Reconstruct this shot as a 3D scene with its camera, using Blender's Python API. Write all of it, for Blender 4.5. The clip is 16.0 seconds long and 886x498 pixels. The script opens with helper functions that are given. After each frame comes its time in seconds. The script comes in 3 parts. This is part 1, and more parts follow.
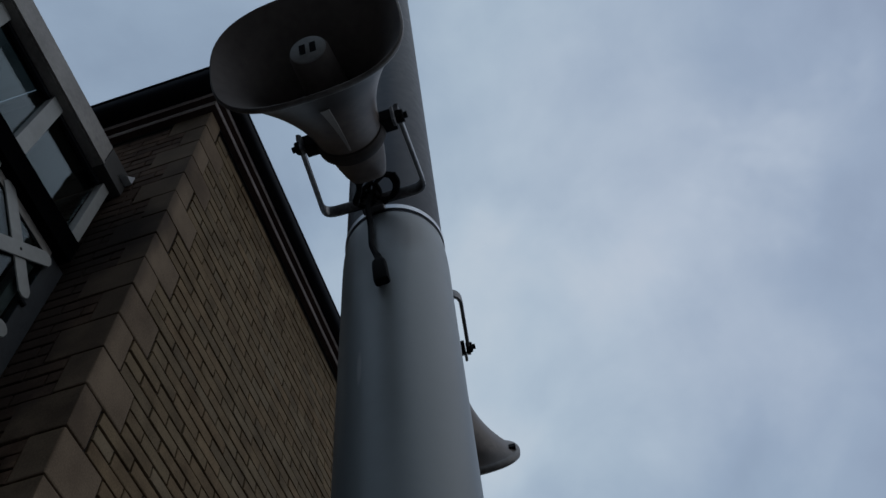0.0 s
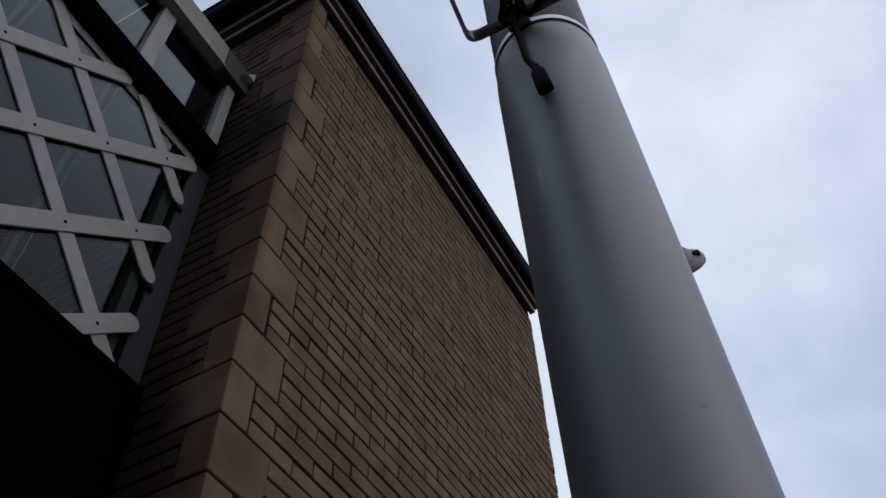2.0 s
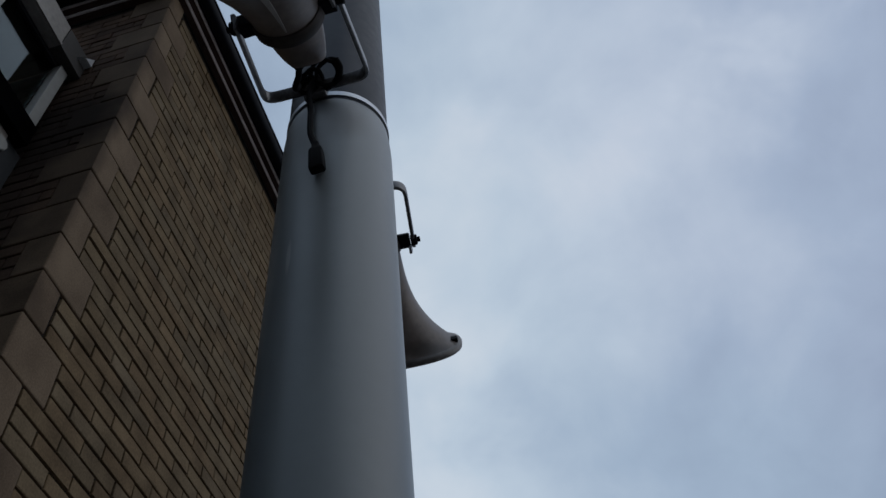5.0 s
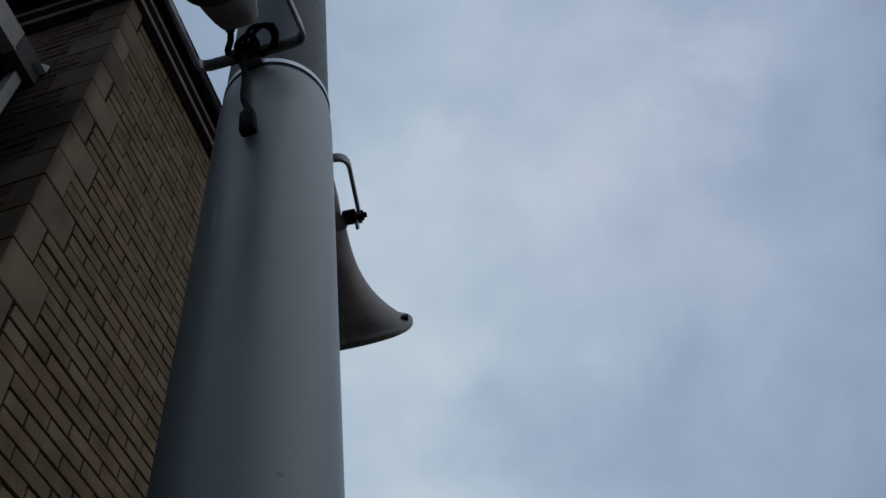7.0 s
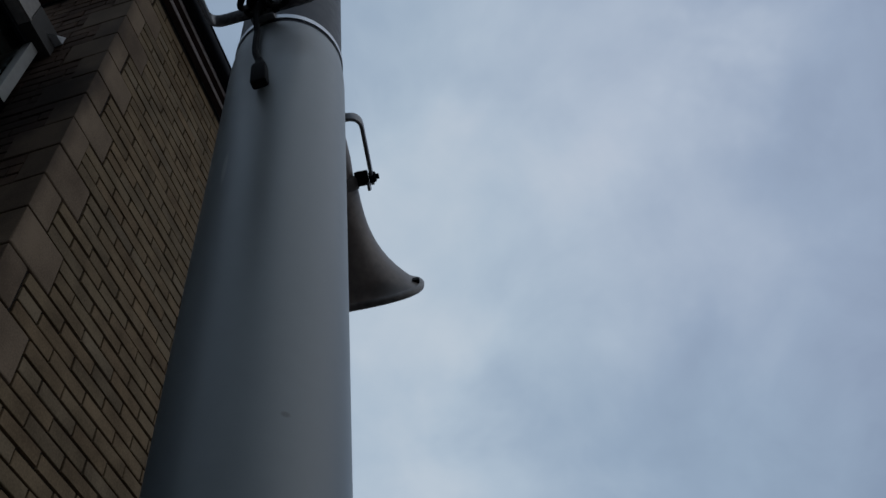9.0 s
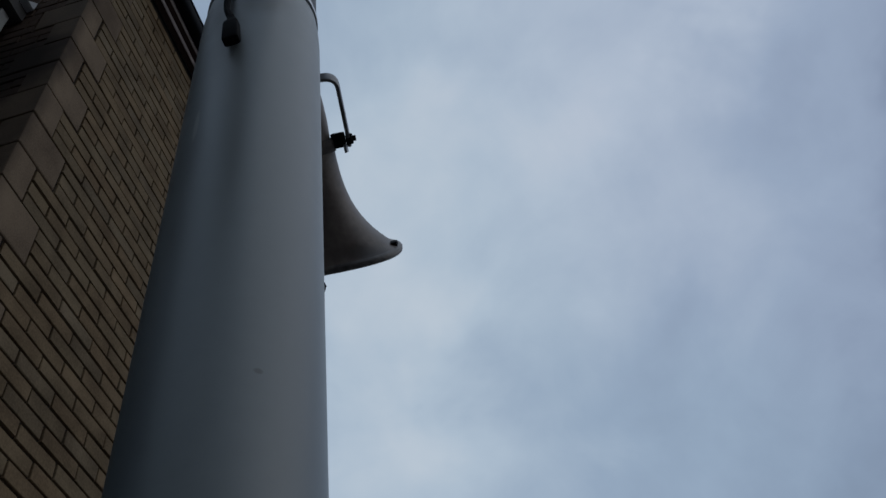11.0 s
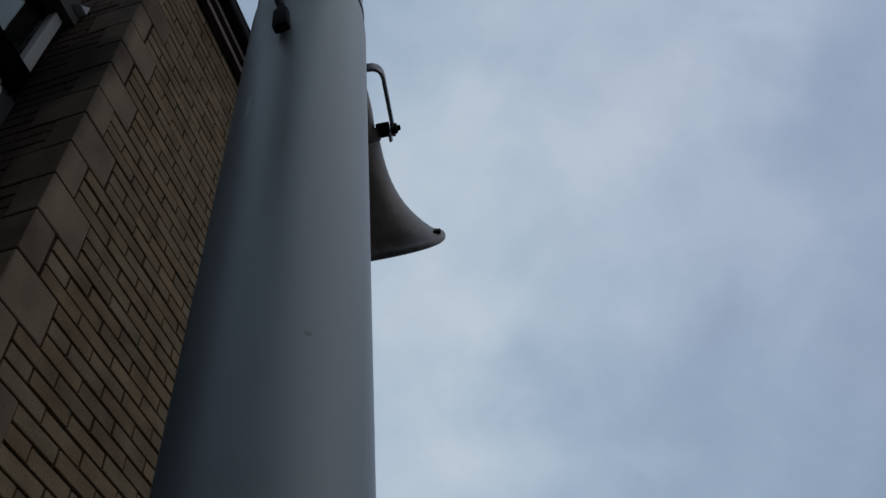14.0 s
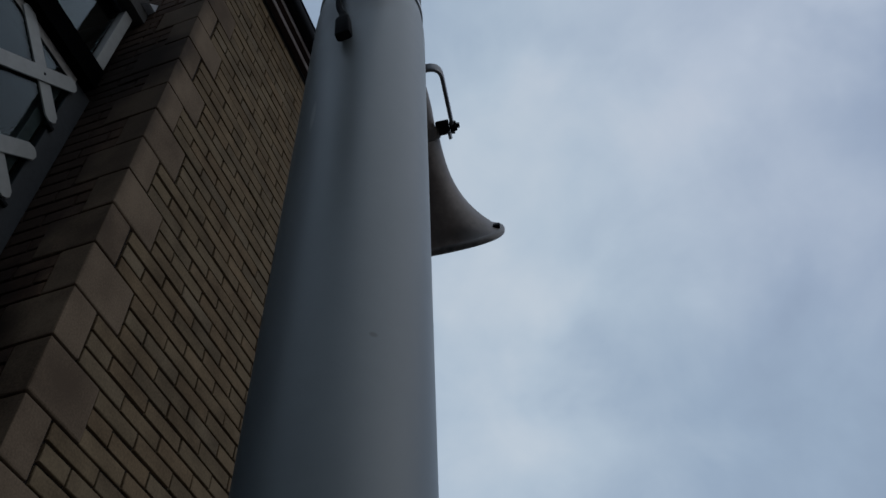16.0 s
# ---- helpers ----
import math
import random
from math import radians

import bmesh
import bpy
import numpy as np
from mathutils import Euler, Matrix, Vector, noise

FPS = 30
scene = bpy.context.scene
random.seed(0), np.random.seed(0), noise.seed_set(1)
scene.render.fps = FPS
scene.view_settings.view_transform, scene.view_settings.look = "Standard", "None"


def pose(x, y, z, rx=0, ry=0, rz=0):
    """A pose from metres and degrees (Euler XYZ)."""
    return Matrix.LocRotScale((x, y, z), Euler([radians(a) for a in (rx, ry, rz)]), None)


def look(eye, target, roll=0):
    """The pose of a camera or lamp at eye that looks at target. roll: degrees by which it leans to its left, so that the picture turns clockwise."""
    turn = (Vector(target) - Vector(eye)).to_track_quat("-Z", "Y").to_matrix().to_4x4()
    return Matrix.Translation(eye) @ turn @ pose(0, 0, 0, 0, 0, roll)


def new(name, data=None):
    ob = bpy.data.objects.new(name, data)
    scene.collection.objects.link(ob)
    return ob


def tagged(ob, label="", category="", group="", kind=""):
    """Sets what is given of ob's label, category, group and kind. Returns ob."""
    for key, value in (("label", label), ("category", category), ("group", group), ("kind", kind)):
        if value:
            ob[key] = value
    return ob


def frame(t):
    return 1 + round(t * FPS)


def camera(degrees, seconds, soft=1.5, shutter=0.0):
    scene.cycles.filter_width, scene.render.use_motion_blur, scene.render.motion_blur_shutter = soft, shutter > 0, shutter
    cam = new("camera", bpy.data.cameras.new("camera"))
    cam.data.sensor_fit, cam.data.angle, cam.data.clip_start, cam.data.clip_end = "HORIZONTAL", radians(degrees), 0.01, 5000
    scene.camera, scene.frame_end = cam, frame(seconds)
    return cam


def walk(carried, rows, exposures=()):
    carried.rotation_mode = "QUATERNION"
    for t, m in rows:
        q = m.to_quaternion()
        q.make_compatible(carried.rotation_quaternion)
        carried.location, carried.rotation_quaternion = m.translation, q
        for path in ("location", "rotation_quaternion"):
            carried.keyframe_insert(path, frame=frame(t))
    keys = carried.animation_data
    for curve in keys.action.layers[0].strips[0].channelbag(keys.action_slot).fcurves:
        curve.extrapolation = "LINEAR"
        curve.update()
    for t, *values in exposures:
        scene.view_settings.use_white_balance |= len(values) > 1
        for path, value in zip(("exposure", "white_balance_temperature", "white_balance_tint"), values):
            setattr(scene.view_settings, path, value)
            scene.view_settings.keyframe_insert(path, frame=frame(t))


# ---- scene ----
cam = camera(52.8, 16.0, 1.5)
PATH = [
    (0.0, (0.0704, 0.0478, 1.2643), (-0.1175, 1.0084, 3.0085), -7.28),
    (0.3, (0.0843, 0.0284, 1.2435), (-0.1988, 0.9890, 2.9747), -4.74),
    (0.5, (0.0881, 0.0236, 1.2379), (-0.2009, 1.0134, 2.9517), -6.04),
    (0.8, (0.0765, 0.0310, 1.2494), (-0.2772, 1.0554, 2.9303), -5.79),
    (1.0, (0.0639, 0.0435, 1.2658), (-0.2736, 1.0972, 2.9319), -8.37),
    (1.3, (0.0500, 0.0593, 1.2700), (-0.4886, 1.0757, 2.9061), -3.85),
    (1.5, (0.0251, 0.0705, 1.2867), (-0.5316, 1.1631, 2.8667), -4.95),
    (1.8, (-0.0061, 0.0934, 1.2642), (-0.5273, 1.1666, 2.8694), -0.82),
    (2.0, (-0.0069, 0.0959, 1.2645), (-0.5576, 1.1655, 2.8621), -2.55),
    (2.3, (-0.0039, 0.1130, 1.2654), (-0.4887, 1.2033, 2.8704), -5.41),
    (2.5, (0.0048, 0.1119, 1.2648), (-0.4661, 1.2202, 2.8616), -6.83),
    (2.8, (0.0050, 0.1199, 1.2682), (-0.4079, 1.2549, 2.8623), -9.03),
    (3.0, (0.013, 0.1043, 1.2652), (-0.3709, 1.2414, 2.8651), -10.41),
    (3.3, (0.0432, 0.0978, 1.2709), (-0.3478, 1.2341, 2.8697), -9.69),
    (3.5, (0.0588, 0.0841, 1.2752), (-0.3102, 1.1818, 2.9058), -8.32),
    (3.7, (0.0746, 0.0824, 1.2778), (-0.2680, 1.1821, 2.9128), -6.85),
    (5.8, (0.1131, 0.0634, 1.2657), (-0.0450, 1.2429, 2.8731), -8.62),
    (6.0, (0.1139, 0.0614, 1.2645), (-0.059, 1.2201, 2.8855), -8.66),
    (6.2, (0.1186, 0.0927, 1.2701), (-0.0133, 1.2960, 2.8622), -10.82),
    (6.5, (0.1208, 0.141, 1.2852), (-0.0211, 1.3188, 2.8953), -9.32),
    (7.0, (0.129, 0.1526, 1.272), (-0.0055, 1.3101, 2.8974), -10.75),
    (7.5, (0.1215, 0.1749, 1.2719), (-0.0029, 1.3495, 2.8858), -9.38),
    (8.0, (0.1172, 0.1853, 1.2664), (-0.0458, 1.3794, 2.8625), -8.77),
    (8.5, (0.1216, 0.1802, 1.2633), (-0.0562, 1.3542, 2.8727), -8.4),
    (11.0, (0.1241, 0.197, 1.2631), (-0.0296, 1.438, 2.8239), -9.99),
    (11.5, (0.1121, 0.2008, 1.2525), (-0.0825, 1.4494, 2.8028), -8.36),
    (12.0, (0.1123, 0.2108, 1.2557), (-0.073, 1.4928, 2.7795), -9.18),
    (12.5, (0.1195, 0.2086, 1.2523), (-0.0502, 1.4899, 2.7785), -9.02),
    (13.0, (0.1273, 0.2102, 1.2418), (-0.0011, 1.4849, 2.7776), -9.75),
    (13.5, (0.1319, 0.2122, 1.2687), (-0.0332, 1.4977, 2.792), -10.22),
    (13.7, (0.1262, 0.2136, 1.2583), (-0.0333, 1.4886, 2.7909), -9.25),
    (14.0, (0.1163, 0.2048, 1.2324), (-0.1217, 1.4116, 2.8094), -6.44),
    (14.2, (0.1187, 0.1904, 1.2198), (-0.1844, 1.3585, 2.8147), -4.25),
    (14.5, (0.1207, 0.1789, 1.2149), (-0.2215, 1.3559, 2.7952), -3.81),
    (15.0, (0.129, 0.1917, 1.2234), (-0.1838, 1.4066, 2.7811), -4.76),
    (15.5, (0.1295, 0.1808, 1.2322), (-0.1598, 1.3985, 2.7922), -6.59),
    (16.0, (0.1297, 0.173, 1.2134), (-0.2516, 1.3633, 2.7748), -1.95),
]
walk(cam, [(t, look(eye, target, roll)) for t, eye, target, roll in PATH], [(0, -0.08, 6400, 9), (0.5, -0.03, 6400, 9), (1.0, 0.08, 6500, 10), (1.3, 0.12, 6600, 12), (1.5, 0.45, 6700, 14), (2.5, 0.55, 6900, 17), (3.0, 0.50, 6800, 15), (3.5, 0.35, 6700, 13), (6.0, 0.02, 6440, 10), (7.0, -0.06, 6380, 9.5), (12.0, -0.11, 6380, 9.5), (16.0, -0.05, 6420, 10)])

# overcast daylight: hazy sky with broken grey cloud, a broad weak sun behind it
SUN_EL, SUN_AZ = radians(28), radians(95)
world = bpy.data.worlds.new("overcast_sky")
scene.world = world
world.use_nodes = True
wn, wl = world.node_tree.nodes, world.node_tree.links
wn.clear()


def wnode(kind, **sets):
    n = wn.new(kind)
    for k, v in sets.items():
        n.inputs[k].default_value = v
    return n


w_out = wn.new("ShaderNodeOutputWorld")
w_bg = wnode("ShaderNodeBackground", Strength=1.0)
w_sky = wn.new("ShaderNodeTexSky")
w_sky.sky_type, w_sky.sun_disc = "NISHITA", False
w_sky.sun_elevation, w_sky.sun_rotation, w_sky.air_density, w_sky.dust_density = SUN_EL, SUN_AZ, 1.0, 2.0
w_co = wn.new("ShaderNodeTexCoord")
w_map = wn.new("ShaderNodeMapping")
w_map.inputs["Location"].default_value = (1.7, 0.4, 2.6)
w_map.inputs["Scale"].default_value = (1.0, 1.0, 1.0)
w_big = wnode("ShaderNodeTexNoise", Scale=2.6, Detail=5.0, Roughness=0.5, Distortion=0.35)
w_fine = wnode("ShaderNodeTexNoise", Scale=7.0, Detail=5.0, Roughness=0.55, Distortion=0.3)
w_mix = wn.new("ShaderNodeMix")
w_mix.data_type = "FLOAT"
w_mix.inputs[0].default_value = 0.42
w_ramp = wn.new("ShaderNodeValToRGB")
w_ramp.color_ramp.elements[0].position, w_ramp.color_ramp.elements[0].color = 0.10, (0.215, 0.270, 0.362, 1)
w_ramp.color_ramp.elements[1].position, w_ramp.color_ramp.elements[1].color = 0.92, (0.650, 0.72, 0.79, 1)
w_mid = w_ramp.color_ramp.elements.new(0.50)
w_mid.color = (0.356, 0.455, 0.584, 1)
w_low = w_ramp.color_ramp.elements.new(0.33)
w_low.color = (0.282, 0.362, 0.482, 1)
w_high = w_ramp.color_ramp.elements.new(0.72)
w_high.color = (0.508, 0.610, 0.716, 1)
w_dim = wn.new("ShaderNodeMix")
w_dim.data_type, w_dim.blend_type = "RGBA", "MULTIPLY"
w_dim.inputs[0].default_value = 1.0
w_dim.inputs[7].default_value = (0.10, 0.10, 0.10, 1)
w_col = wn.new("ShaderNodeMix")
w_col.data_type = "RGBA"
w_col.inputs[0].default_value = 0.86
wl.new(w_co.outputs["Generated"], w_map.inputs["Vector"])
wl.new(w_map.outputs[0], w_big.inputs["Vector"])
wl.new(w_map.outputs[0], w_fine.inputs["Vector"])
wl.new(w_big.outputs[0], w_mix.inputs[2])
wl.new(w_fine.outputs[0], w_mix.inputs[3])
# soft lighter and darker cloud masses: (bearing from +y towards +x, height, half-width, all in degrees, and amount)
# the last one, out of view, is added to darken the panes' reflections
CLOUDS = [(-5, 64, 18, 0.146), (23, 24, 18, -0.129), (-29, 40, 18, 0.009), (-13, 72, 12, -0.050), (43, 44, 8, -0.177), (47, 60, 8, 0.096), (35, 36, 8, 0.051), (35, 72, 8, -0.041), (23, 28, 8, -0.130), (11, 44, 8, -0.050), (47, 48, 8, -0.117), (39, 52, 8, 0.102), (-5, 56, 8, 0.058), (-17, 60, 8, -0.067), (47, 40, 12, -0.112), (-13, 36, 8, 0.082), (-17, 48, 8, 0.063), (51, 44, 12, -0.099), (-1, 48, 8, 0.059), (7, 28, 8, -0.068), (-1, 32, 8, 0.040), (19, 52, 8, 0.027), (64, 50, 15, -0.200)]
w_warp = wn.new("ShaderNodeVectorMath")
w_warp.operation = "MULTIPLY_ADD"
w_warp.inputs[1].default_value = (0.14, 0.14, 0.14)
w_shift = wn.new("ShaderNodeVectorMath")
w_shift.operation = "SUBTRACT"
w_shift.inputs[1].default_value = (0.07, 0.07, 0.07)
wl.new(w_co.outputs["Generated"], w_shift.inputs[0])
wl.new(w_big.outputs["Color"], w_warp.inputs[0])
wl.new(w_shift.outputs[0], w_warp.inputs[2])
w_calm = wn.new("ShaderNodeMapRange")
w_calm.clamp = False
w_calm.inputs["To Min"].default_value, w_calm.inputs["To Max"].default_value = 0.10, 0.90
wl.new(w_mix.outputs[0], w_calm.inputs["Value"])
total = w_calm.outputs[0]
for bearing, height, wide, amount in CLOUDS:
    dot = wn.new("ShaderNodeVectorMath")
    dot.operation = "DOT_PRODUCT"
    be, he = radians(bearing), radians(height)
    dot.inputs[1].default_value = (math.sin(be) * math.cos(he), math.cos(be) * math.cos(he), math.sin(he))
    wl.new(w_warp.outputs[0], dot.inputs[0])
    soft = wn.new("ShaderNodeMapRange")
    soft.interpolation_type = "SMOOTHSTEP"
    soft.inputs["From Min"].default_value, soft.inputs["From Max"].default_value = math.cos(radians(wide * 1.5)), 1.0
    soft.inputs["To Min"].default_value, soft.inputs["To Max"].default_value = 0.0, amount
    wl.new(dot.outputs["Value"], soft.inputs["Value"])
    add = wn.new("ShaderNodeMath")
    wl.new(total, add.inputs[0])
    wl.new(soft.outputs[0], add.inputs[1])
    total = add.outputs[0]
wl.new(total, w_ramp.inputs[0])
wl.new(w_sky.outputs[0], w_dim.inputs[6])
wl.new(w_dim.outputs[2], w_col.inputs[6])
wl.new(w_ramp.outputs[0], w_col.inputs[7])
# thicker, faintly mauve cloud towards the right of the yard
w_side = wn.new("ShaderNodeVectorMath")
w_side.operation = "DOT_PRODUCT"
w_side.inputs[1].default_value = (0.42, 0.50, 0.76)
w_edge = wn.new("ShaderNodeMapRange")
w_edge.interpolation_type = "SMOOTHSTEP"
w_edge.inputs["From Min"].default_value, w_edge.inputs["From Max"].default_value = 0.88, 0.99
w_mauve = wn.new("ShaderNodeMix")
w_mauve.data_type, w_mauve.blend_type = "RGBA", "MULTIPLY"
w_mauve.inputs[7].default_value = (1.03, 0.985, 1.0, 1)
wl.new(w_warp.outputs[0], w_side.inputs[0])
wl.new(w_side.outputs["Value"], w_edge.inputs["Value"])
wl.new(w_edge.outputs[0], w_mauve.inputs[0])
wl.new(w_col.outputs[2], w_mauve.inputs[6])
wl.new(w_mauve.outputs[2], w_bg.inputs["Color"])
wl.new(w_bg.outputs[0], w_out.inputs["Surface"])

sun_data = bpy.data.lights.new("sun", "SUN")
sun_data.energy, sun_data.angle, sun_data.color = 0.26, radians(66), (1.0, 0.985, 0.965)
sun = new("sun", sun_data)
sun.matrix_world = look((6 * math.sin(SUN_AZ), 6 * math.cos(SUN_AZ), 9), (0, 0, 2))

# ---- materials ----


def material(name, dark, light, rough=0.7, metal=0.0, scale=6.0, fine=60.0, bump=0.15, depth=0.002, piece=0.0, spec=0.5, stain_light=None,
             streak=0.0, ramp=(0.35, 0.68), island=False, tints=None):
    """Two-scale noise between a dark and a light tone, with fine relief; piece: variation from piece to piece;
    stain_light: (place, radii, colour) of a soot or damp mark, painted shade or highlight; streak: vertical runs;
    tints: hues from piece to piece."""
    m = bpy.data.materials.new(name)
    m.use_nodes = True
    n, l = m.node_tree.nodes, m.node_tree.links
    b = n["Principled BSDF"]
    geo = n.new("ShaderNodeNewGeometry")
    big, small = n.new("ShaderNodeTexNoise"), n.new("ShaderNodeTexNoise")
    big.inputs["Scale"].default_value, big.inputs["Detail"].default_value = scale, 6
    small.inputs["Scale"].default_value, small.inputs["Detail"].default_value = fine, 4
    vec = geo.outputs["Position"]
    if streak:
        sq = n.new("ShaderNodeMapping")
        sq.inputs["Scale"].default_value = (1, 1, 1 / streak)
        l.new(vec, sq.inputs["Vector"])
        l.new(sq.outputs[0], big.inputs["Vector"])
    else:
        l.new(vec, big.inputs["Vector"])
    l.new(vec, small.inputs["Vector"])
    mix = n.new("ShaderNodeMix")
    mix.data_type = "FLOAT"
    mix.inputs[0].default_value = 0.4
    l.new(big.outputs[0], mix.inputs[2])
    l.new(small.outputs[0], mix.inputs[3])
    value = mix.outputs[0]
    if piece:
        if island:
            rnd = geo.outputs["Random Per Island"]
        else:
            rnd = n.new("ShaderNodeObjectInfo").outputs["Random"]
        ma = n.new("ShaderNodeMath")
        ma.operation = "MULTIPLY_ADD"
        l.new(rnd, ma.inputs[0])
        ma.inputs[1].default_value, ma.inputs[2].default_value = piece, -piece / 2
        ad = n.new("ShaderNodeMath")
        l.new(value, ad.inputs[0])
        l.new(ma.outputs[0], ad.inputs[1])
        value = ad.outputs[0]
    cr = n.new("ShaderNodeValToRGB")
    cr.color_ramp.elements[0].position, cr.color_ramp.elements[0].color = ramp[0], (*dark, 1)
    cr.color_ramp.elements[1].position, cr.color_ramp.elements[1].color = ramp[1], (*light, 1)
    l.new(value, cr.inputs[0])
    col = cr.outputs[0]
    if tints:
        # a second draw per piece, unlike the one that sets its depth of colour
        mu, fr, tr = n.new("ShaderNodeMath"), n.new("ShaderNodeMath"), n.new("ShaderNodeValToRGB")
        mu.operation, fr.operation = "MULTIPLY", "FRACT"
        mu.inputs[1].default_value = 37.7
        l.new(rnd, mu.inputs[0])
        l.new(mu.outputs[0], fr.inputs[0])
        tr.color_ramp.elements.new(0.45)
        for k, tone in enumerate(tints):
            tr.color_ramp.elements[k].color = (*tone, 1)
        hu = n.new("ShaderNodeMix")
        hu.data_type, hu.blend_type = "RGBA", "MULTIPLY"
        hu.inputs[0].default_value = 1.0
        l.new(fr.outputs[0], tr.inputs[0])
        l.new(col, hu.inputs[6])
        l.new(tr.outputs[0], hu.inputs[7])
        col = hu.outputs[2]
    for place, radii, tone, amount in stain_light or ():
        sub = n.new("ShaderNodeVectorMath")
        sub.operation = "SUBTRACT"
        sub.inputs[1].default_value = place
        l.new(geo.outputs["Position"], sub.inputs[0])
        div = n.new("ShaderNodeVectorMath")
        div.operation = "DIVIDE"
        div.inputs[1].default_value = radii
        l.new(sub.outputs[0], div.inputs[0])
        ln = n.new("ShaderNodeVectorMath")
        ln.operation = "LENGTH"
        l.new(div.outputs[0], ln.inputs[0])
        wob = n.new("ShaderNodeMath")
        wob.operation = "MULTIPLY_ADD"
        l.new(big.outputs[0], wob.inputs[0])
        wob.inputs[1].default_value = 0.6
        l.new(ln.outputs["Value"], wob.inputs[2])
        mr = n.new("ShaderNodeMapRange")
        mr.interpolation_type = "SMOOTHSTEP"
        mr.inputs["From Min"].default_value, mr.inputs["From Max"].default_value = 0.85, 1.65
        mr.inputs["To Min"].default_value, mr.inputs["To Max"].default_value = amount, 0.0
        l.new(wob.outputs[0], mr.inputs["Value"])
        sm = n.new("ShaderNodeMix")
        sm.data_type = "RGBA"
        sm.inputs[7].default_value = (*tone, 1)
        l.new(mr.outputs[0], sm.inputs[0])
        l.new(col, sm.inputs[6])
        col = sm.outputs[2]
    l.new(col, b.inputs["Base Color"])
    b.inputs["Metallic"].default_value = metal
    b.inputs["Specular IOR Level"].default_value = spec
    rr = n.new("ShaderNodeMapRange")
    rr.inputs["To Min"].default_value, rr.inputs["To Max"].default_value = max(rough - 0.1, 0.03), min(rough + 0.1, 1)
    l.new(small.outputs[0], rr.inputs["Value"])
    l.new(rr.outputs[0], b.inputs["Roughness"])
    if bump:
        bp = n.new("ShaderNodeBump")
        bp.inputs["Strength"].default_value, bp.inputs["Distance"].default_value = bump, depth
        l.new(mix.outputs[0], bp.inputs["Height"])
        l.new(bp.outputs[0], b.inputs["Normal"])
    return m


def glass_material(name, tint, gloss):
    m = bpy.data.materials.new(name)
    m.use_nodes = True
    n, l = m.node_tree.nodes, m.node_tree.links
    n.clear()
    out, mix = n.new("ShaderNodeOutputMaterial"), n.new("ShaderNodeMixShader")
    tr, gl, fr = n.new("ShaderNodeBsdfTransparent"), n.new("ShaderNodeBsdfGlossy"), n.new("ShaderNodeLayerWeight")
    pw, ra = n.new("ShaderNodeMath"), n.new("ShaderNodeMapRange")
    tr.inputs["Color"].default_value = (*tint, 1)
    gl.inputs["Roughness"].default_value = 0.02
    gl.inputs["Color"].default_value = (0.86, 0.97, 1.0, 1)
    fr.inputs["Blend"].default_value = 0.5
    pw.operation = "POWER"
    pw.inputs[1].default_value = 4.5
    ra.inputs["To Min"].default_value = gloss
    no, bp = n.new("ShaderNodeTexNoise"), n.new("ShaderNodeBump")
    no.inputs["Scale"].default_value = 3.0
    bp.inputs["Strength"].default_value, bp.inputs["Distance"].default_value = 0.006, 0.02
    l.new(no.outputs[0], bp.inputs["Height"])
    l.new(bp.outputs[0], gl.inputs["Normal"])
    l.new(fr.outputs["Facing"], pw.inputs[0])
    l.new(pw.outputs[0], ra.inputs["Value"])
    l.new(ra.outputs[0], mix.inputs[0])
    l.new(tr.outputs[0], mix.inputs[1])
    l.new(gl.outputs[0], mix.inputs[2])
    l.new(mix.outputs[0], out.inputs["Surface"])
    return m


def translucent_material(name, tint):
    m = bpy.data.materials.new(name)
    m.use_nodes = True
    n, l = m.node_tree.nodes, m.node_tree.links
    n.clear()
    out, mix, no, cr = n.new("ShaderNodeOutputMaterial"), n.new("ShaderNodeMixShader"), n.new("ShaderNodeTexNoise"), n.new("ShaderNodeValToRGB")
    tl, df = n.new("ShaderNodeBsdfTranslucent"), n.new("ShaderNodeBsdfDiffuse")
    no.inputs["Scale"].default_value, no.inputs["Detail"].default_value = 4.0, 5
    cr.color_ramp.elements[0].position, cr.color_ramp.elements[0].color = 0.3, (tint[0] * 0.6, tint[1] * 0.62, tint[2] * 0.6, 1)
    cr.color_ramp.elements[1].position, cr.color_ramp.elements[1].color = 0.65, (*tint, 1)
    mix.inputs[0].default_value = 0.2
    l.new(no.outputs[0], cr.inputs[0])
    l.new(cr.outputs[0], tl.inputs["Color"])
    l.new(cr.outputs[0], df.inputs["Color"])
    l.new(tl.outputs[0], mix.inputs[1])
    l.new(df.outputs[0], mix.inputs[2])
    l.new(mix.outputs[0], out.inputs["Surface"])
    return m


WX, WY, WEND, WTOP = -1.553, 1.565, 4.545, 6.555     # the two outer brick faces, the far end and the top of the brickwork
COURSE, COURSE0 = 0.07525, 3.618                    # one brick course, and a bed joint
SOOT_SHADE = [((-1.98, 1.50, 4.2), (0.22, 0.3, 1.3), (0.022, 0.015, 0.012), 0.8), ((-1.88, 1.53, 5.03), (0.36, 0.12, 0.34), (0.004, 0.0035, 0.003), 0.97),
        # shade beside the porch below the sill, painted into the brick colour
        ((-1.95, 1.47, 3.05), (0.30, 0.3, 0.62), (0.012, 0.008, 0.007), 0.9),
        # broad shade painted over the front faces only, brick and quoin
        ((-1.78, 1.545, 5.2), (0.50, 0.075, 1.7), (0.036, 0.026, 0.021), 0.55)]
BUFF_TINTS = ((0.95, 0.99, 1.04), (0.99, 1.0, 0.98), (1.05, 1.0, 0.95))
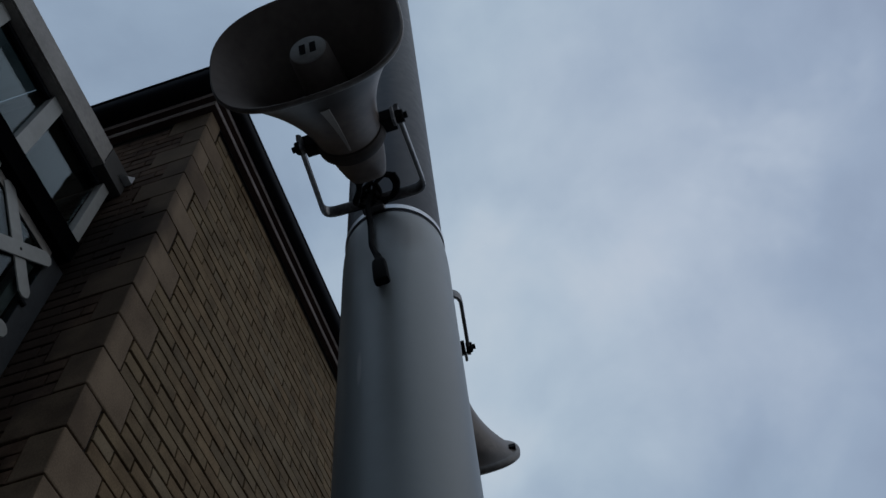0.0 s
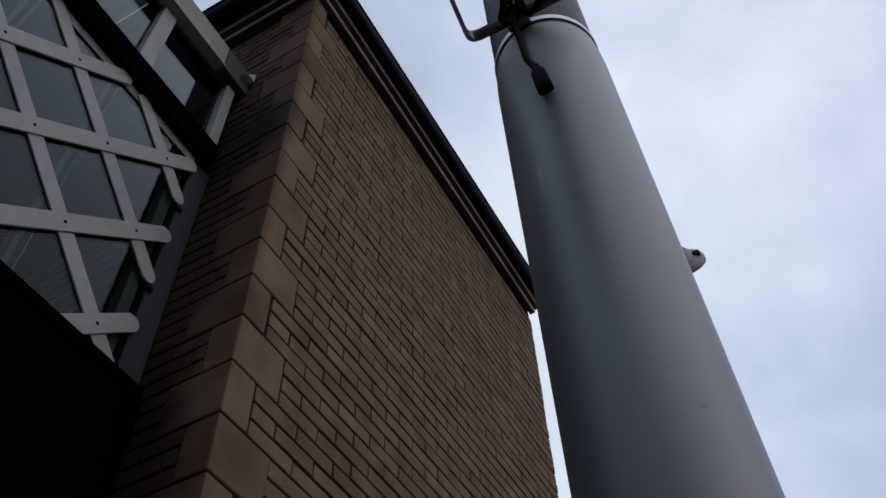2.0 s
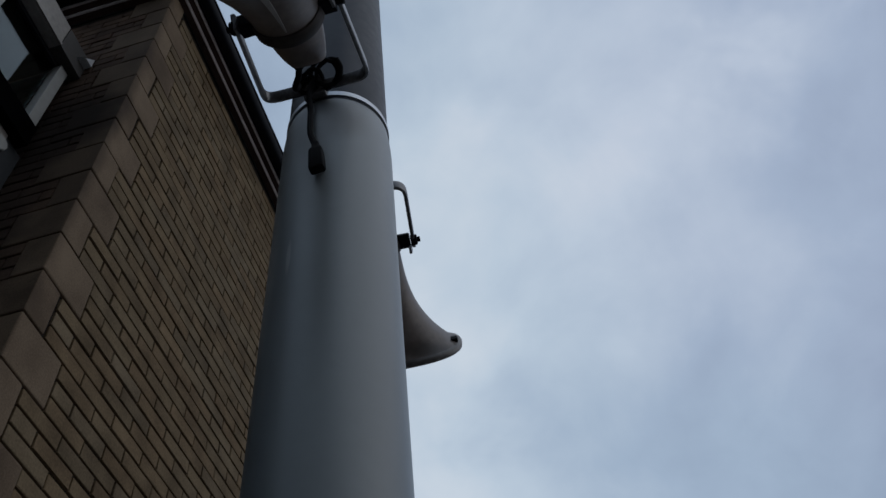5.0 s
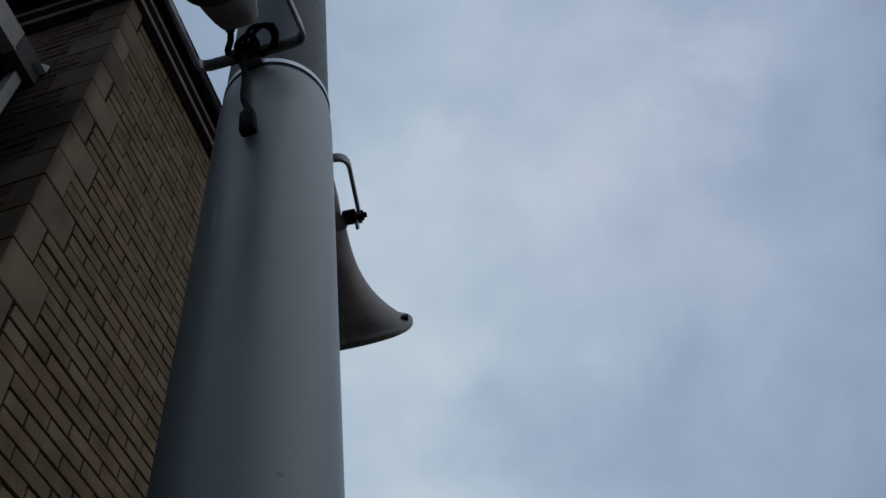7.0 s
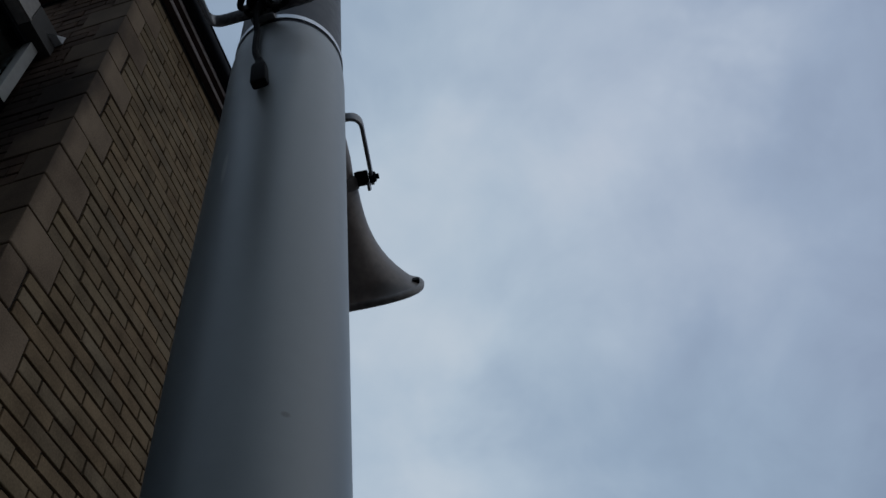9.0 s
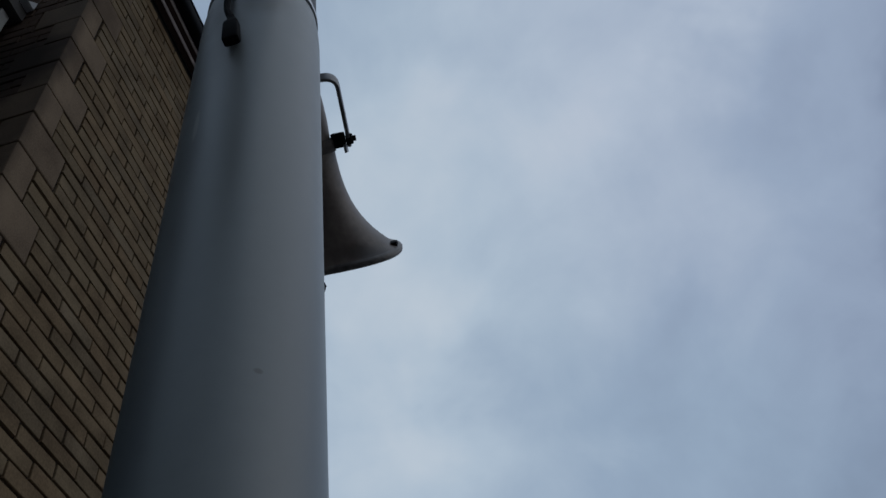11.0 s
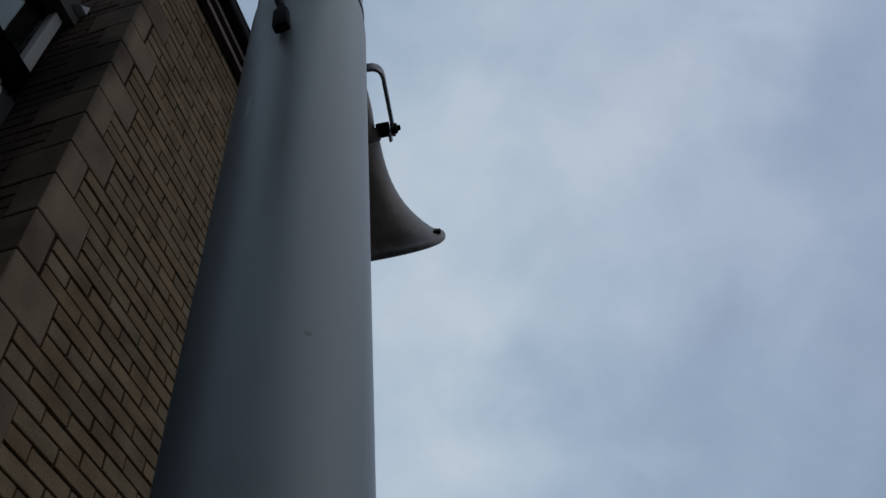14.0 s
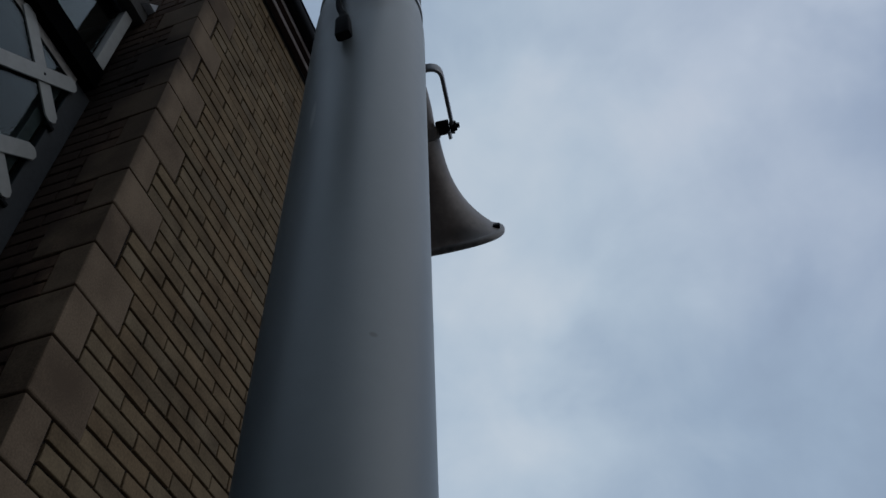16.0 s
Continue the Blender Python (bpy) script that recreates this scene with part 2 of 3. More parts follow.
M_BRICK = material("buff_brick", (0.082, 0.0560, 0.0328), (0.178, 0.1275, 0.0765), 0.85, scale=7, fine=110, bump=0.5, depth=0.002, piece=0.11, spec=0.08, tints=BUFF_TINTS)
M_BRICK_REST = material("buff_brick_far", (0.082, 0.0560, 0.0328), (0.178, 0.1275, 0.0765), 0.85, scale=7, fine=110, bump=0.5, depth=0.002, piece=0.11, spec=0.08, tints=BUFF_TINTS, island=True)
# front brick: redder brown, also darkened to carry the front wall's shade
M_BRICK_F = material("shaded_brown_buff_brick", (0.058, 0.0345, 0.0245), (0.138, 0.089, 0.061), 0.88, scale=7, fine=110, bump=0.5, depth=0.002, piece=0.11, spec=0.05, stain_light=SOOT_SHADE, tints=BUFF_TINTS)
M_BRICK_FR = material("shaded_brown_buff_brick_rest", (0.058, 0.0345, 0.0245), (0.138, 0.089, 0.061), 0.88, scale=7, fine=110, bump=0.5, depth=0.002, piece=0.11, spec=0.05, stain_light=SOOT_SHADE, tints=BUFF_TINTS, island=True)
M_QUOIN = material("pale_quoin_stone", (0.082, 0.0568, 0.0382), (0.174, 0.1255, 0.084), 0.85, scale=4.5, fine=140, bump=0.35, depth=0.002, piece=0.15, spec=0.06, stain_light=SOOT_SHADE)
# dark mortar, deepened further to paint the shade of the recessed joints
M_MORTAR = material("dark_weathered_shaded_mortar", (0.008, 0.0065, 0.005), (0.026, 0.020, 0.016), 0.95, scale=12, fine=150, bump=0.6, depth=0.003, spec=0.1)
M_PLASTER = material("grey_render", (0.24, 0.23, 0.21), (0.34, 0.33, 0.30), 0.9, scale=2, fine=80, bump=0.3)
# cornice light in the colours: pale for lit beads, dark for shaded soffits
M_CORNICE = material("lit_brown_painted_timber", (0.30, 0.245, 0.23), (0.50, 0.43, 0.41), 0.6, scale=4, fine=70, bump=0.3)
M_SOFFIT = material("shaded_brown_soffit", (0.036, 0.020, 0.017), (0.072, 0.043, 0.037), 0.8, scale=4, fine=70, bump=0.3, spec=0.1)
M_GUTTER = material("black_gutter_paint", (0.004, 0.0042, 0.006), (0.009, 0.0095, 0.013), 0.6, scale=5, fine=60, bump=0.1, spec=0.06)
M_BLACK = material("black_painted_board", (0.0012, 0.0012, 0.0014), (0.003, 0.003, 0.0034), 0.9, scale=4, fine=60, bump=0.2, spec=0.0)
M_WHITE = material("weathered_white_paint", (0.175, 0.175, 0.166), (0.280, 0.280, 0.266), 0.6, scale=3, fine=25, bump=0.1, ramp=(0.3, 0.7))
M_CREAM = material("dirty_cream_paint", (0.135, 0.120, 0.108), (0.25, 0.232, 0.21), 0.6, scale=5, fine=45, bump=0.25)
M_GREYPL = material("blue_grey_painted_plank", (0.021, 0.023, 0.026), (0.042, 0.045, 0.049), 0.6, scale=4, fine=50, bump=0.2, streak=6, spec=0.15)
M_LEAD = material("pale_lead_flashing", (0.30, 0.31, 0.32), (0.50, 0.51, 0.52), 0.5, scale=8, fine=60)
M_GLASS = glass_material("window_glass", (0.62, 0.68, 0.69), 0.010)
M_CLERE = glass_material("clerestory_glass", (0.55, 0.60, 0.60), 0.012)
M_ROOFGLASS = translucent_material("dirty_roof_sheet", (0.34, 0.37, 0.38))
M_INSIDE = material("dark_varnished_boarding", (0.02, 0.018, 0.016), (0.045, 0.040, 0.036), 0.8, scale=3, fine=50, bump=0.2)
M_DARKWALL = material("dark_brown_brickwork", (0.05, 0.04, 0.034), (0.10, 0.082, 0.068), 0.9, scale=2, fine=60, bump=0.3)
M_PAVE = material("grey_paving", (0.11, 0.105, 0.10), (0.20, 0.19, 0.18), 0.9, scale=1.5, fine=40, bump=0.4, depth=0.004)
# dark stains below the strap and a dot; the pale left-edge patch paints a highlight
POLE_STAIN_SHEEN = [((-0.165, 0.605, 2.30), (0.010, 0.05, 0.22), (0.09, 0.078, 0.072), 0.35), ((-0.085, 0.59, 2.34), (0.03, 0.05, 0.06), (0.06, 0.052, 0.048), 0.5), ((-0.125, 0.58, 2.33), (0.05, 0.06, 0.09), (0.045, 0.040, 0.038), 0.4), ((-0.118, 0.58, 2.2), (0.022, 0.05, 0.12), (0.07, 0.06, 0.055), 0.12),
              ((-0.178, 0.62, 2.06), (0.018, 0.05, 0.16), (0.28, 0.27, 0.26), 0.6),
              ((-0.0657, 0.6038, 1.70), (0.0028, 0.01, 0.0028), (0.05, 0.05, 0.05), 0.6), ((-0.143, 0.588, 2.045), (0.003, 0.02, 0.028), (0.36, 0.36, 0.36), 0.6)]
M_POLE = material("grey_gloss_pole_paint", (0.133, 0.152, 0.161), (0.157, 0.180, 0.189), 0.46, scale=9, fine=45, bump=0.05, depth=0.0012, streak=8, stain_light=POLE_STAIN_SHEEN)
M_POLE.node_tree.nodes["Principled BSDF"].inputs["Coat Weight"].default_value = 0.28
M_POLE.node_tree.nodes["Principled BSDF"].inputs["Coat Roughness"].default_value = 0.36
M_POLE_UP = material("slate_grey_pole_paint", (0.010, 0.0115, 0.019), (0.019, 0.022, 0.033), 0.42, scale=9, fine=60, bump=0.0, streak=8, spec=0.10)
M_STEEL = material("galvanised_steel", (0.085, 0.083, 0.085), (0.22, 0.218, 0.222), 0.38, metal=0.8, scale=30, fine=200, bump=0.1)
M_STRAP = material("bright_steel_strap", (0.34, 0.35, 0.37), (0.52, 0.53, 0.55), 0.34, metal=1.0, scale=30, fine=200, bump=0.05)
# darker patches low on each bell, towards the rim
HORN_DARK = [((-0.1045, 0.343, 2.189), (0.22, 0.07, 0.045), (0.014, 0.011, 0.010), 0.85), ((-0.107, 0.985, 2.275), (0.055, 0.03, 0.018), (0.020, 0.015, 0.013), 0.8)]
M_HORN = material("grey_beige_horn_plastic", (0.074, 0.056, 0.048), (0.165, 0.134, 0.118), 0.45, scale=14, fine=90, bump=0.08, streak=3, spec=0.4, stain_light=HORN_DARK)
# rib colour is paler than the bell to paint its wedge-shaped highlight
M_RIB = material("highlight_pale_rib", (0.27, 0.25, 0.228), (0.36, 0.335, 0.31), 0.45, scale=14, fine=90, bump=0.05)
M_HORN_IN = material("dusty_horn_inside", (0.095, 0.078, 0.070), (0.160, 0.135, 0.124), 0.7, scale=14, fine=90, bump=0.08)
M_RIM = material("grimy_rim", (0.030, 0.025, 0.023), (0.15, 0.132, 0.12), 0.45, scale=18, fine=90, bump=0.2)
# brown collar, its colour deepened for the shadow band behind the bell
M_COLLAR = material("shaded_brown_collar", (0.026, 0.020, 0.018), (0.070, 0.056, 0.049), 0.6, scale=18, fine=90, bump=0.15, spec=0.2)
M_DISC = material("white_badge", (0.16, 0.158, 0.155), (0.28, 0.278, 0.272), 0.5, scale=20, fine=90, bump=0.0)
M_RUBBER = material("black_rubber", (0.006, 0.006, 0.007), (0.012, 0.012, 0.013), 0.7, scale=30, fine=150, bump=0.15, spec=0.04)

# ---- helpers for building ----


def part(name, bm, mat, parent=None, label="", smooth=False, mats=()):
    me = bpy.data.meshes.new(name)
    bmesh.ops.recalc_face_normals(bm, faces=bm.faces)
    bm.to_mesh(me)
    bm.free()
    me.materials.append(mat)
    for extra in mats:
        me.materials.append(extra)
    if smooth:
        me.polygons.foreach_set("use_smooth", [True] * len(me.polygons))
        me.set_sharp_from_angle(angle=radians(38))
    ob = new(name, me)
    if parent:
        ob.parent = parent
    if label:
        tagged(ob, label)
    return ob


def thing(name, place, label, category, group="", kind=""):
    e = new(name)
    e.location = place
    e.empty_display_size = 0.05
    return tagged(e, label, category, group, kind)


def box(bm, x0, y0, z0, x1, y1, z1, bevel=0.0, m=None):
    r = bmesh.ops.create_cube(bm, size=1)
    vs = r["verts"]
    for v in vs:
        v.co = Vector((x0 + (v.co.x + 0.5) * (x1 - x0), y0 + (v.co.y + 0.5) * (y1 - y0), z0 + (v.co.z + 0.5) * (z1 - z0)))
    if bevel:
        es = list({e for v in vs for e in v.link_edges})
        vs = bmesh.ops.bevel(bm, geom=es, offset=bevel, segments=2, affect="EDGES", profile=0.6)["verts"]
    if m is not None:
        for v in vs:
            v.co = m @ v.co
    return vs


def block(name, lo, hi, mat, parent=None, bevel=0.004, label=""):
    bm = bmesh.new()
    box(bm, *lo, *hi, bevel)
    return part(name, bm, mat, parent, label)


def loft(bm, rings, cap0=False, cap1=False):
    """Rings of equally many places, joined to a skin."""
    vv = [[bm.verts.new(p) for p in ring] for ring in rings]
    n = len(vv[0])
    for a, b in zip(vv, vv[1:]):
        for i in range(n):
            bm.faces.new((a[i], a[(i + 1) % n], b[(i + 1) % n], b[i]))
    if cap0:
        bm.faces.new(vv[0][::-1])
    if cap1:
        bm.faces.new(vv[-1])
    return vv


def disc_ring(c, u, v, ru, rv=None, n=40, power=2.0):
    rv = ru if rv is None else rv
    out = []
    for i in range(n):
        a = 2 * math.pi * i / n
        ca, sa = math.cos(a), math.sin(a)
        out.append(c + u * ru * math.copysign(abs(ca) ** (2 / power), ca) + v * rv * math.copysign(abs(sa) ** (2 / power), sa))
    return out


def rounded(points, radius, steps=6):
    """A polyline with its corners rounded."""
    pts = [Vector(p) for p in points]
    out = [pts[0]]
    for a, b, c in zip(pts, pts[1:], pts[2:]):
        p, q = b + (a - b).normalized() * radius, b + (c - b).normalized() * radius
        for i in range(steps + 1):
            t = i / steps
            out.append(p * (1 - t) ** 2 + b * 2 * t * (1 - t) + q * t * t)
    return out + [pts[-1]]


def sweep(bm, path, half_a, half_b, normal=None, n=8, power=2.0):
    """A bar or cable along a path; normal fixes the way of half_b."""
    path = [Vector(p) for p in path]
    rings = []
    side = Vector(normal) if normal is not None else None
    for i, p in enumerate(path):
        d = (path[min(i + 1, len(path) - 1)] - path[max(i - 1, 0)]).normalized()
        if side is None:
            side = d.orthogonal()
        v = (side - d * side.dot(d)).normalized()
        if normal is None:
            side = v
        u = d.cross(v)
        rings.append(disc_ring(p, u, v, half_a, half_b, n, power))
    loft(bm, rings, True, True)


def smooth_path(points, steps=8):
    """A curve through the points."""
    p = [Vector(q) for q in points]
    p = [p[0] * 2 - p[1]] + p + [p[-1] * 2 - p[-2]]
    out = []
    for a, b, c, d in zip(p, p[1:], p[2:], p[3:]):
        for i in range(steps):
            t = i / steps
            out.append(0.5 * ((2 * b) + (c - a) * t + (2 * a - 5 * b + 4 * c - d) * t * t + (3 * b - a - 3 * c + d) * t ** 3))
    return out + [p[-2]]


# ---- setting ----
bm = bmesh.new()
bmesh.ops.create_grid(bm, x_segments=40, y_segments=40, size=600)
tagged(part("ground", bm, M_PAVE), "grey worn paving round the building", "ground", kind="structure")

# unseen wall, added to block skylight from the front wall and pole
tagged(block("added_wall_opposite", (-12.0, -6.8, 0), (9.0, -6.5, 7.5), M_DARKWALL, bevel=0), "added unseen dark wall that keeps light off the front", "wall", kind="structure")

REC = 0.012                                        # mortar lies this far behind the brick faces
wall_side = block("wall_side", (WX - 0.33, WY + REC + 0.325, 0), (WX - REC, WEND - 0.004, WTOP), M_MORTAR, bevel=0)
tagged(wall_side, "buff brick side wall with pale stone quoins", "wall", kind="structure")
wall_front = block("wall_front", (-8.0, WY + REC, 0), (WX - REC, WY + REC + 0.32, WTOP), M_MORTAR, bevel=0)
tagged(wall_front, "brown and buff brick front wall, sooty and darkened as shade near the porch", "wall", kind="structure")
tagged(block("wall_back", (-8.0, WEND - 0.3, 0), (WX - 0.34, WEND, WTOP), M_PLASTER, bevel=0), "plain rendered rear wall", "wall", kind="structure")
tagged(block("wall_far_end", (-8.0, WY + 0.34, 0), (-7.7, WEND - 0.31, WTOP), M_PLASTER, bevel=0), "plain rendered end wall", "wall", kind="structure")
tagged(block("roof", (-8.0, WY + 0.01, WTOP + 0.004), (WX - 0.01, WEND - 0.01, WTOP + 0.10), M_GUTTER, bevel=0), "dark flat roof over the brick building", "roof", kind="structure")

# stepped timber cornice and black gutter, round the corner; profile: (way out from the wall, height)
CZ = WTOP - 0.005
STEP = [(0.0000, CZ), (0.0360, CZ), (0.0360, CZ + 0.030), (0.0774, CZ + 0.030), (0.0774, CZ + 0.12), (0.0000, CZ + 0.12)]
BEAD_A = [(0.0369, CZ - 0.002), (0.0414, CZ - 0.003), (0.0463, CZ + 0.002), (0.0473, CZ + 0.014), (0.0463, CZ + 0.026), (0.0369, CZ + 0.029)]
BEAD_B = [(0.0783, CZ + 0.026), (0.0828, CZ + 0.025), (0.0878, CZ + 0.030), (0.0887, CZ + 0.044), (0.0878, CZ + 0.056), (0.0783, CZ + 0.060)]
GUT = [(0.0782, CZ + 0.090), (0.0909, CZ + 0.062), (0.1026, CZ + 0.044), (0.1242, CZ + 0.036), (0.1476, CZ + 0.042), (0.1620, CZ + 0.060), (0.1692, CZ + 0.086), (0.1692, CZ + 0.108), (0.1764, CZ + 0.112),
       (0.1764, CZ + 0.122), (0.1620, CZ + 0.122), (0.1602, CZ + 0.090), (0.1422, CZ + 0.054), (0.1242, CZ + 0.048), (0.1062, CZ + 0.056), (0.0972, CZ + 0.080), (0.0972, CZ + 0.122), (0.0782, CZ + 0.122)]


def run_of(profile, more=0.0):
    """A moulding along the side and the front; more: how much further its outer half stands out along the front."""
    bm = bmesh.new()

    def front(p):
        return WY - 1.12 * p - more * max(0.0, p - 0.09)

    stops = [lambda p, z: (WX + p, WEND + 0.002, z), lambda p, z: (WX + p, front(p), z), lambda p, z: (-8.0, front(p), z)]
    loft(bm, [[Vector(q(p, z)) for p, z in profile] for q in stops], True, True)
    return bm


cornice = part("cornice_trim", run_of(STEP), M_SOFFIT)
tagged(cornice, "brown timber cornice, darkened as shade, with paler beads under the eaves", "cornice", kind="structure")
part("bead", run_of(BEAD_A), M_CORNICE, cornice, "paler brown bead", smooth=True)
part("bead", run_of(BEAD_B), M_CORNICE, cornice, "paler brown bead", smooth=True)
gutter = part("gutter", run_of(GUT, 0.5), M_GUTTER, smooth=True)
tagged(gutter, "black painted eaves gutter along the cornice", "gutter", kind="structure")


# ---- loudspeaker pole ----
def axis(z):
    return Vector((-0.1165 - 0.0064 * (z - 2), 0.6574 - 0.0074 * (z - 2), z))


X, Y, Z = Vector((1, 0, 0)), Vector((0, 1, 0)), Vector((0, 0, 1))
R_LOW, R_UP, BAND = 0.0742, 0.0708, 2.404
pole = thing("loudspeaker_pole", axis(0), "tall grey painted steel pole with slate upper section", "pole")


def pole_part(name, rings, mat, label):
    bm = bmesh.new()
    loft(bm, [disc_ring(axis(z) - axis(0), X, Y, r, n=96) for z, r in rings], True, True)
    return part(name, bm, mat, pole, label, smooth=True)


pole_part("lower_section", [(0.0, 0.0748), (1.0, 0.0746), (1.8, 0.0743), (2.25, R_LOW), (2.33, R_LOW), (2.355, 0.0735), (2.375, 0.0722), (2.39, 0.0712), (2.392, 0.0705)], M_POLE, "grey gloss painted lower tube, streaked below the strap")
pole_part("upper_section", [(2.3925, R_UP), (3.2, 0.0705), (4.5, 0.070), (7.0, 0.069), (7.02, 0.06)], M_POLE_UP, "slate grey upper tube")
bm = bmesh.new()
loft(bm, [disc_ring(axis(z) - axis(0), X, Y, r, n=96) for z, r in [(BAND - 0.0055, R_UP), (BAND - 0.0055, R_UP + 0.0018), (BAND + 0.0055, R_UP + 0.0018), (BAND + 0.0055, R_UP)]])
part("steel_strap", bm, M_STRAP, pole, "bright steel strap", smooth=True)
bm = bmesh.new()
c = axis(BAND) - axis(0)
box(bm, c.x - 0.022, c.y - R_UP - 0.012, BAND - 0.010, c.x + 0.010, c.y - R_UP - 0.001, BAND + 0.010, 0.002)
part("strap_buckle", bm, M_STEEL, pole, "galvanised buckle")
bm = bmesh.new()
loft(bm, [disc_ring(c + Vector((dx, -R_UP - 0.012, 0.004)), Y, Z, 0.005, n=6) for dx in (-0.036, 0.018)], True, True)
part("strap_screw", bm, M_STEEL, pole, smooth=True)


# ---- horn loudspeakers ----
def superring(s, w, h, power, n=56):
    return disc_ring(Vector((0, s, 0)), X, Z, w, h, n, power)


def horn(place, turn, tilt, arm, aside=(0.0, 0.0, 0.0), L=0.153, size=1.0, flare=1.9, rear=1.0, slide=0.0):
    """A reflex horn on a U bracket. place: the pivot between its two bolts; +y of its own frame is the way it points, before the
    tilt; arm: the bracket's base bar, behind and above the pivot."""
    h = thing("horn_loudspeaker", place, "grey reflex horn loudspeaker strapped to the pole by a steel bracket", "loudspeaker", "horns on the pole")
    h.rotation_euler = (0, 0, radians(turn))
    hub = pose(0, 0, 0, -tilt)
    tip = hub @ Matrix.Translation((0, slide, 0))
    W, H = 0.1135 * size, 0.0905 * size
    outer, inner = [], []
    for i in range(15):
        q = i / 14
        s = -0.004 + q * (L + 0.004)
        f = q ** flare
        w, hh = 0.042 + (W - 0.044) * f, 0.041 + (H - 0.043) * f
        outer.append(superring(s, w, hh, 2.0 + 0.7 * q))
        inner.append(superring(s, w - 0.0035, hh - 0.0035, 2.0 + 0.7 * q))
    lip = [superring(L - 0.008, W - 0.0065, H - 0.0065, 2.7), superring(L - 0.006, W - 0.002, H - 0.002, 2.7), superring(L - 0.0045, W - 0.0005, H - 0.0005, 2.7), superring(L - 0.0015, W + 0.001, H + 0.001, 2.7), superring(L + 0.0015, W + 0.0006, H + 0.0006, 2.7), superring(L + 0.003, W - 0.0015, H - 0.0015, 2.7)]
    bm = bmesh.new()
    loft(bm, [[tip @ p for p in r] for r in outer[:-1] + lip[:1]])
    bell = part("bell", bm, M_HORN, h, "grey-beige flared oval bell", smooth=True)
    bm = bmesh.new()
    loft(bm, [[tip @ p for p in r] for r in lip])
    part("rim", bm, M_RIM, bell, "grimy dark rim", smooth=True)
    bm = bmesh.new()
    loft(bm, [[tip @ p for p in r] for r in [superring(L + 0.003, W - 0.0015, H - 0.0015, 2.7)] + inner[::-1]], False, True)
    part("bell_lining", bm, M_HORN_IN, bell, "dusty dark inside of the bell", smooth=True)
    for dz in (-1, 1):
        bm = bmesh.new()
        rows = []
        for i in range(9):
            q = 0.10 + 0.62 * i / 8
            s, f = -0.004 + q * (L + 0.004), q ** flare
            hh = 0.041 + (H - 0.043) * f
            wd = 0.0003 + 0.0085 * q
            rows.append([tip @ Vector((x, s, dz * (hh + y))) for x, y in ((-wd, -0.003), (-wd * 0.8, 0.0012), (wd * 0.8, 0.0012), (wd, -0.003))])
        loft(bm, rows, True, True)
        part("rib", bm, M_RIB, bell, "moulded rib, coloured pale as a highlight", smooth=True)
    bm = bmesh.new()
    loft(bm, [[tip @ p for p in superring(s, r, r, 2.0, 32)] for s, r in ((0.0, 0.034), (0.03, 0.030), (L - 0.053, 0.0255), (L - 0.015, 0.0240), (L - 0.011, 0.0220))], True, True)
    tube = part("reflector_tube", bm, M_HORN_IN, h, "grey reflector tube inside the bell", smooth=True)
    bm = bmesh.new()
    loft(bm, [[tip @ p for p in superring(s, r, r, 2.0, 32)] for s, r in ((L - 0.0115, 0.0215), (L - 0.0095, 0.0215), (L - 0.0088, 0.0205))], True, True)
    badge = part("badge", bm, M_DISC, tube, "round white badge with two dark bars", smooth=True)
    for dx in (-1, 1):
        bm = bmesh.new()
        box(bm, dx * 0.0062 - 0.0036, L - 0.0090, -0.007, dx * 0.0062 + 0.0036, L - 0.0082, 0.009, 0, tip)
        part("badge_bar", bm, M_RUBBER, badge)
    bm = bmesh.new()
    loft(bm, [[tip @ p for p in superring(s, r, r, 2.0)] for s, r in ((0.006, 0.042), (0.005, 0.0440), (-0.001, 0.0456), (-0.010, 0.0456), (-0.014, 0.043), (-0.014, 0.036))], True, True)
    part("collar", bm, M_COLLAR, h, "brown clamping collar, darkened as shade", smooth=True)
    bm = bmesh.new()
    loft(bm, [[tip @ p for p in superring(s * rear, w * (1 - (rear - 1) * 7.5 * s), hh, pw)] for s, w, hh, pw in ((-0.003, 0.0378, 0.0372, 2.0), (-0.026, 0.0358, 0.035, 2.3), (-0.042, 0.0330, 0.032, 2.6), (-0.058, 0.0292, 0.028, 3.2), (-0.072, 0.0248, 0.0235, 3.8), (-0.0745, 0.0222, 0.0212, 3.8))], True, True)
    drv = part("driver_housing", bm, M_HORN, h, "rounded grey driver housing", smooth=True)
    bm = bmesh.new()
    loft(bm, [[tip @ (p + Vector((0.016, 0, -0.008))) for p in disc_ring(Vector((0, s, 0)), X, Z, r, n=16)] for s, r in ((-0.068, 0.007), (-0.084, 0.007), (-0.087, 0.005))], True, True)
    part("cable_gland", bm, M_RUBBER, drv, "black cable gland", smooth=True)
    half, by, bz = 0.0650, arm[0], arm[1]
    path = rounded([(-half, 0.010, 0.004), (-half - 0.006 + aside[0], by, bz), (half + 0.006 + aside[1], by, bz + aside[2]), (half, 0.010, 0.004)], 0.020)
    bm = bmesh.new()
    nrm = Vector((0, -bz, by)).normalized()
    sweep(bm, path, 0.0030, 0.0086, nrm, n=12, power=5)
    br = part("bracket", bm, M_STEEL, h, "galvanised steel U bracket", smooth=True)
    for dx in (-1, 1):
        bm = bmesh.new()
        box(bm, min(dx * 0.041, dx * 0.0605), -0.012, -0.0095, max(dx * 0.041, dx * 0.0605), 0.010, 0.0095, 0.002, hub)
        part("pivot_lug", bm, M_RUBBER, h, "black pivot lug")
        bm = bmesh.new()
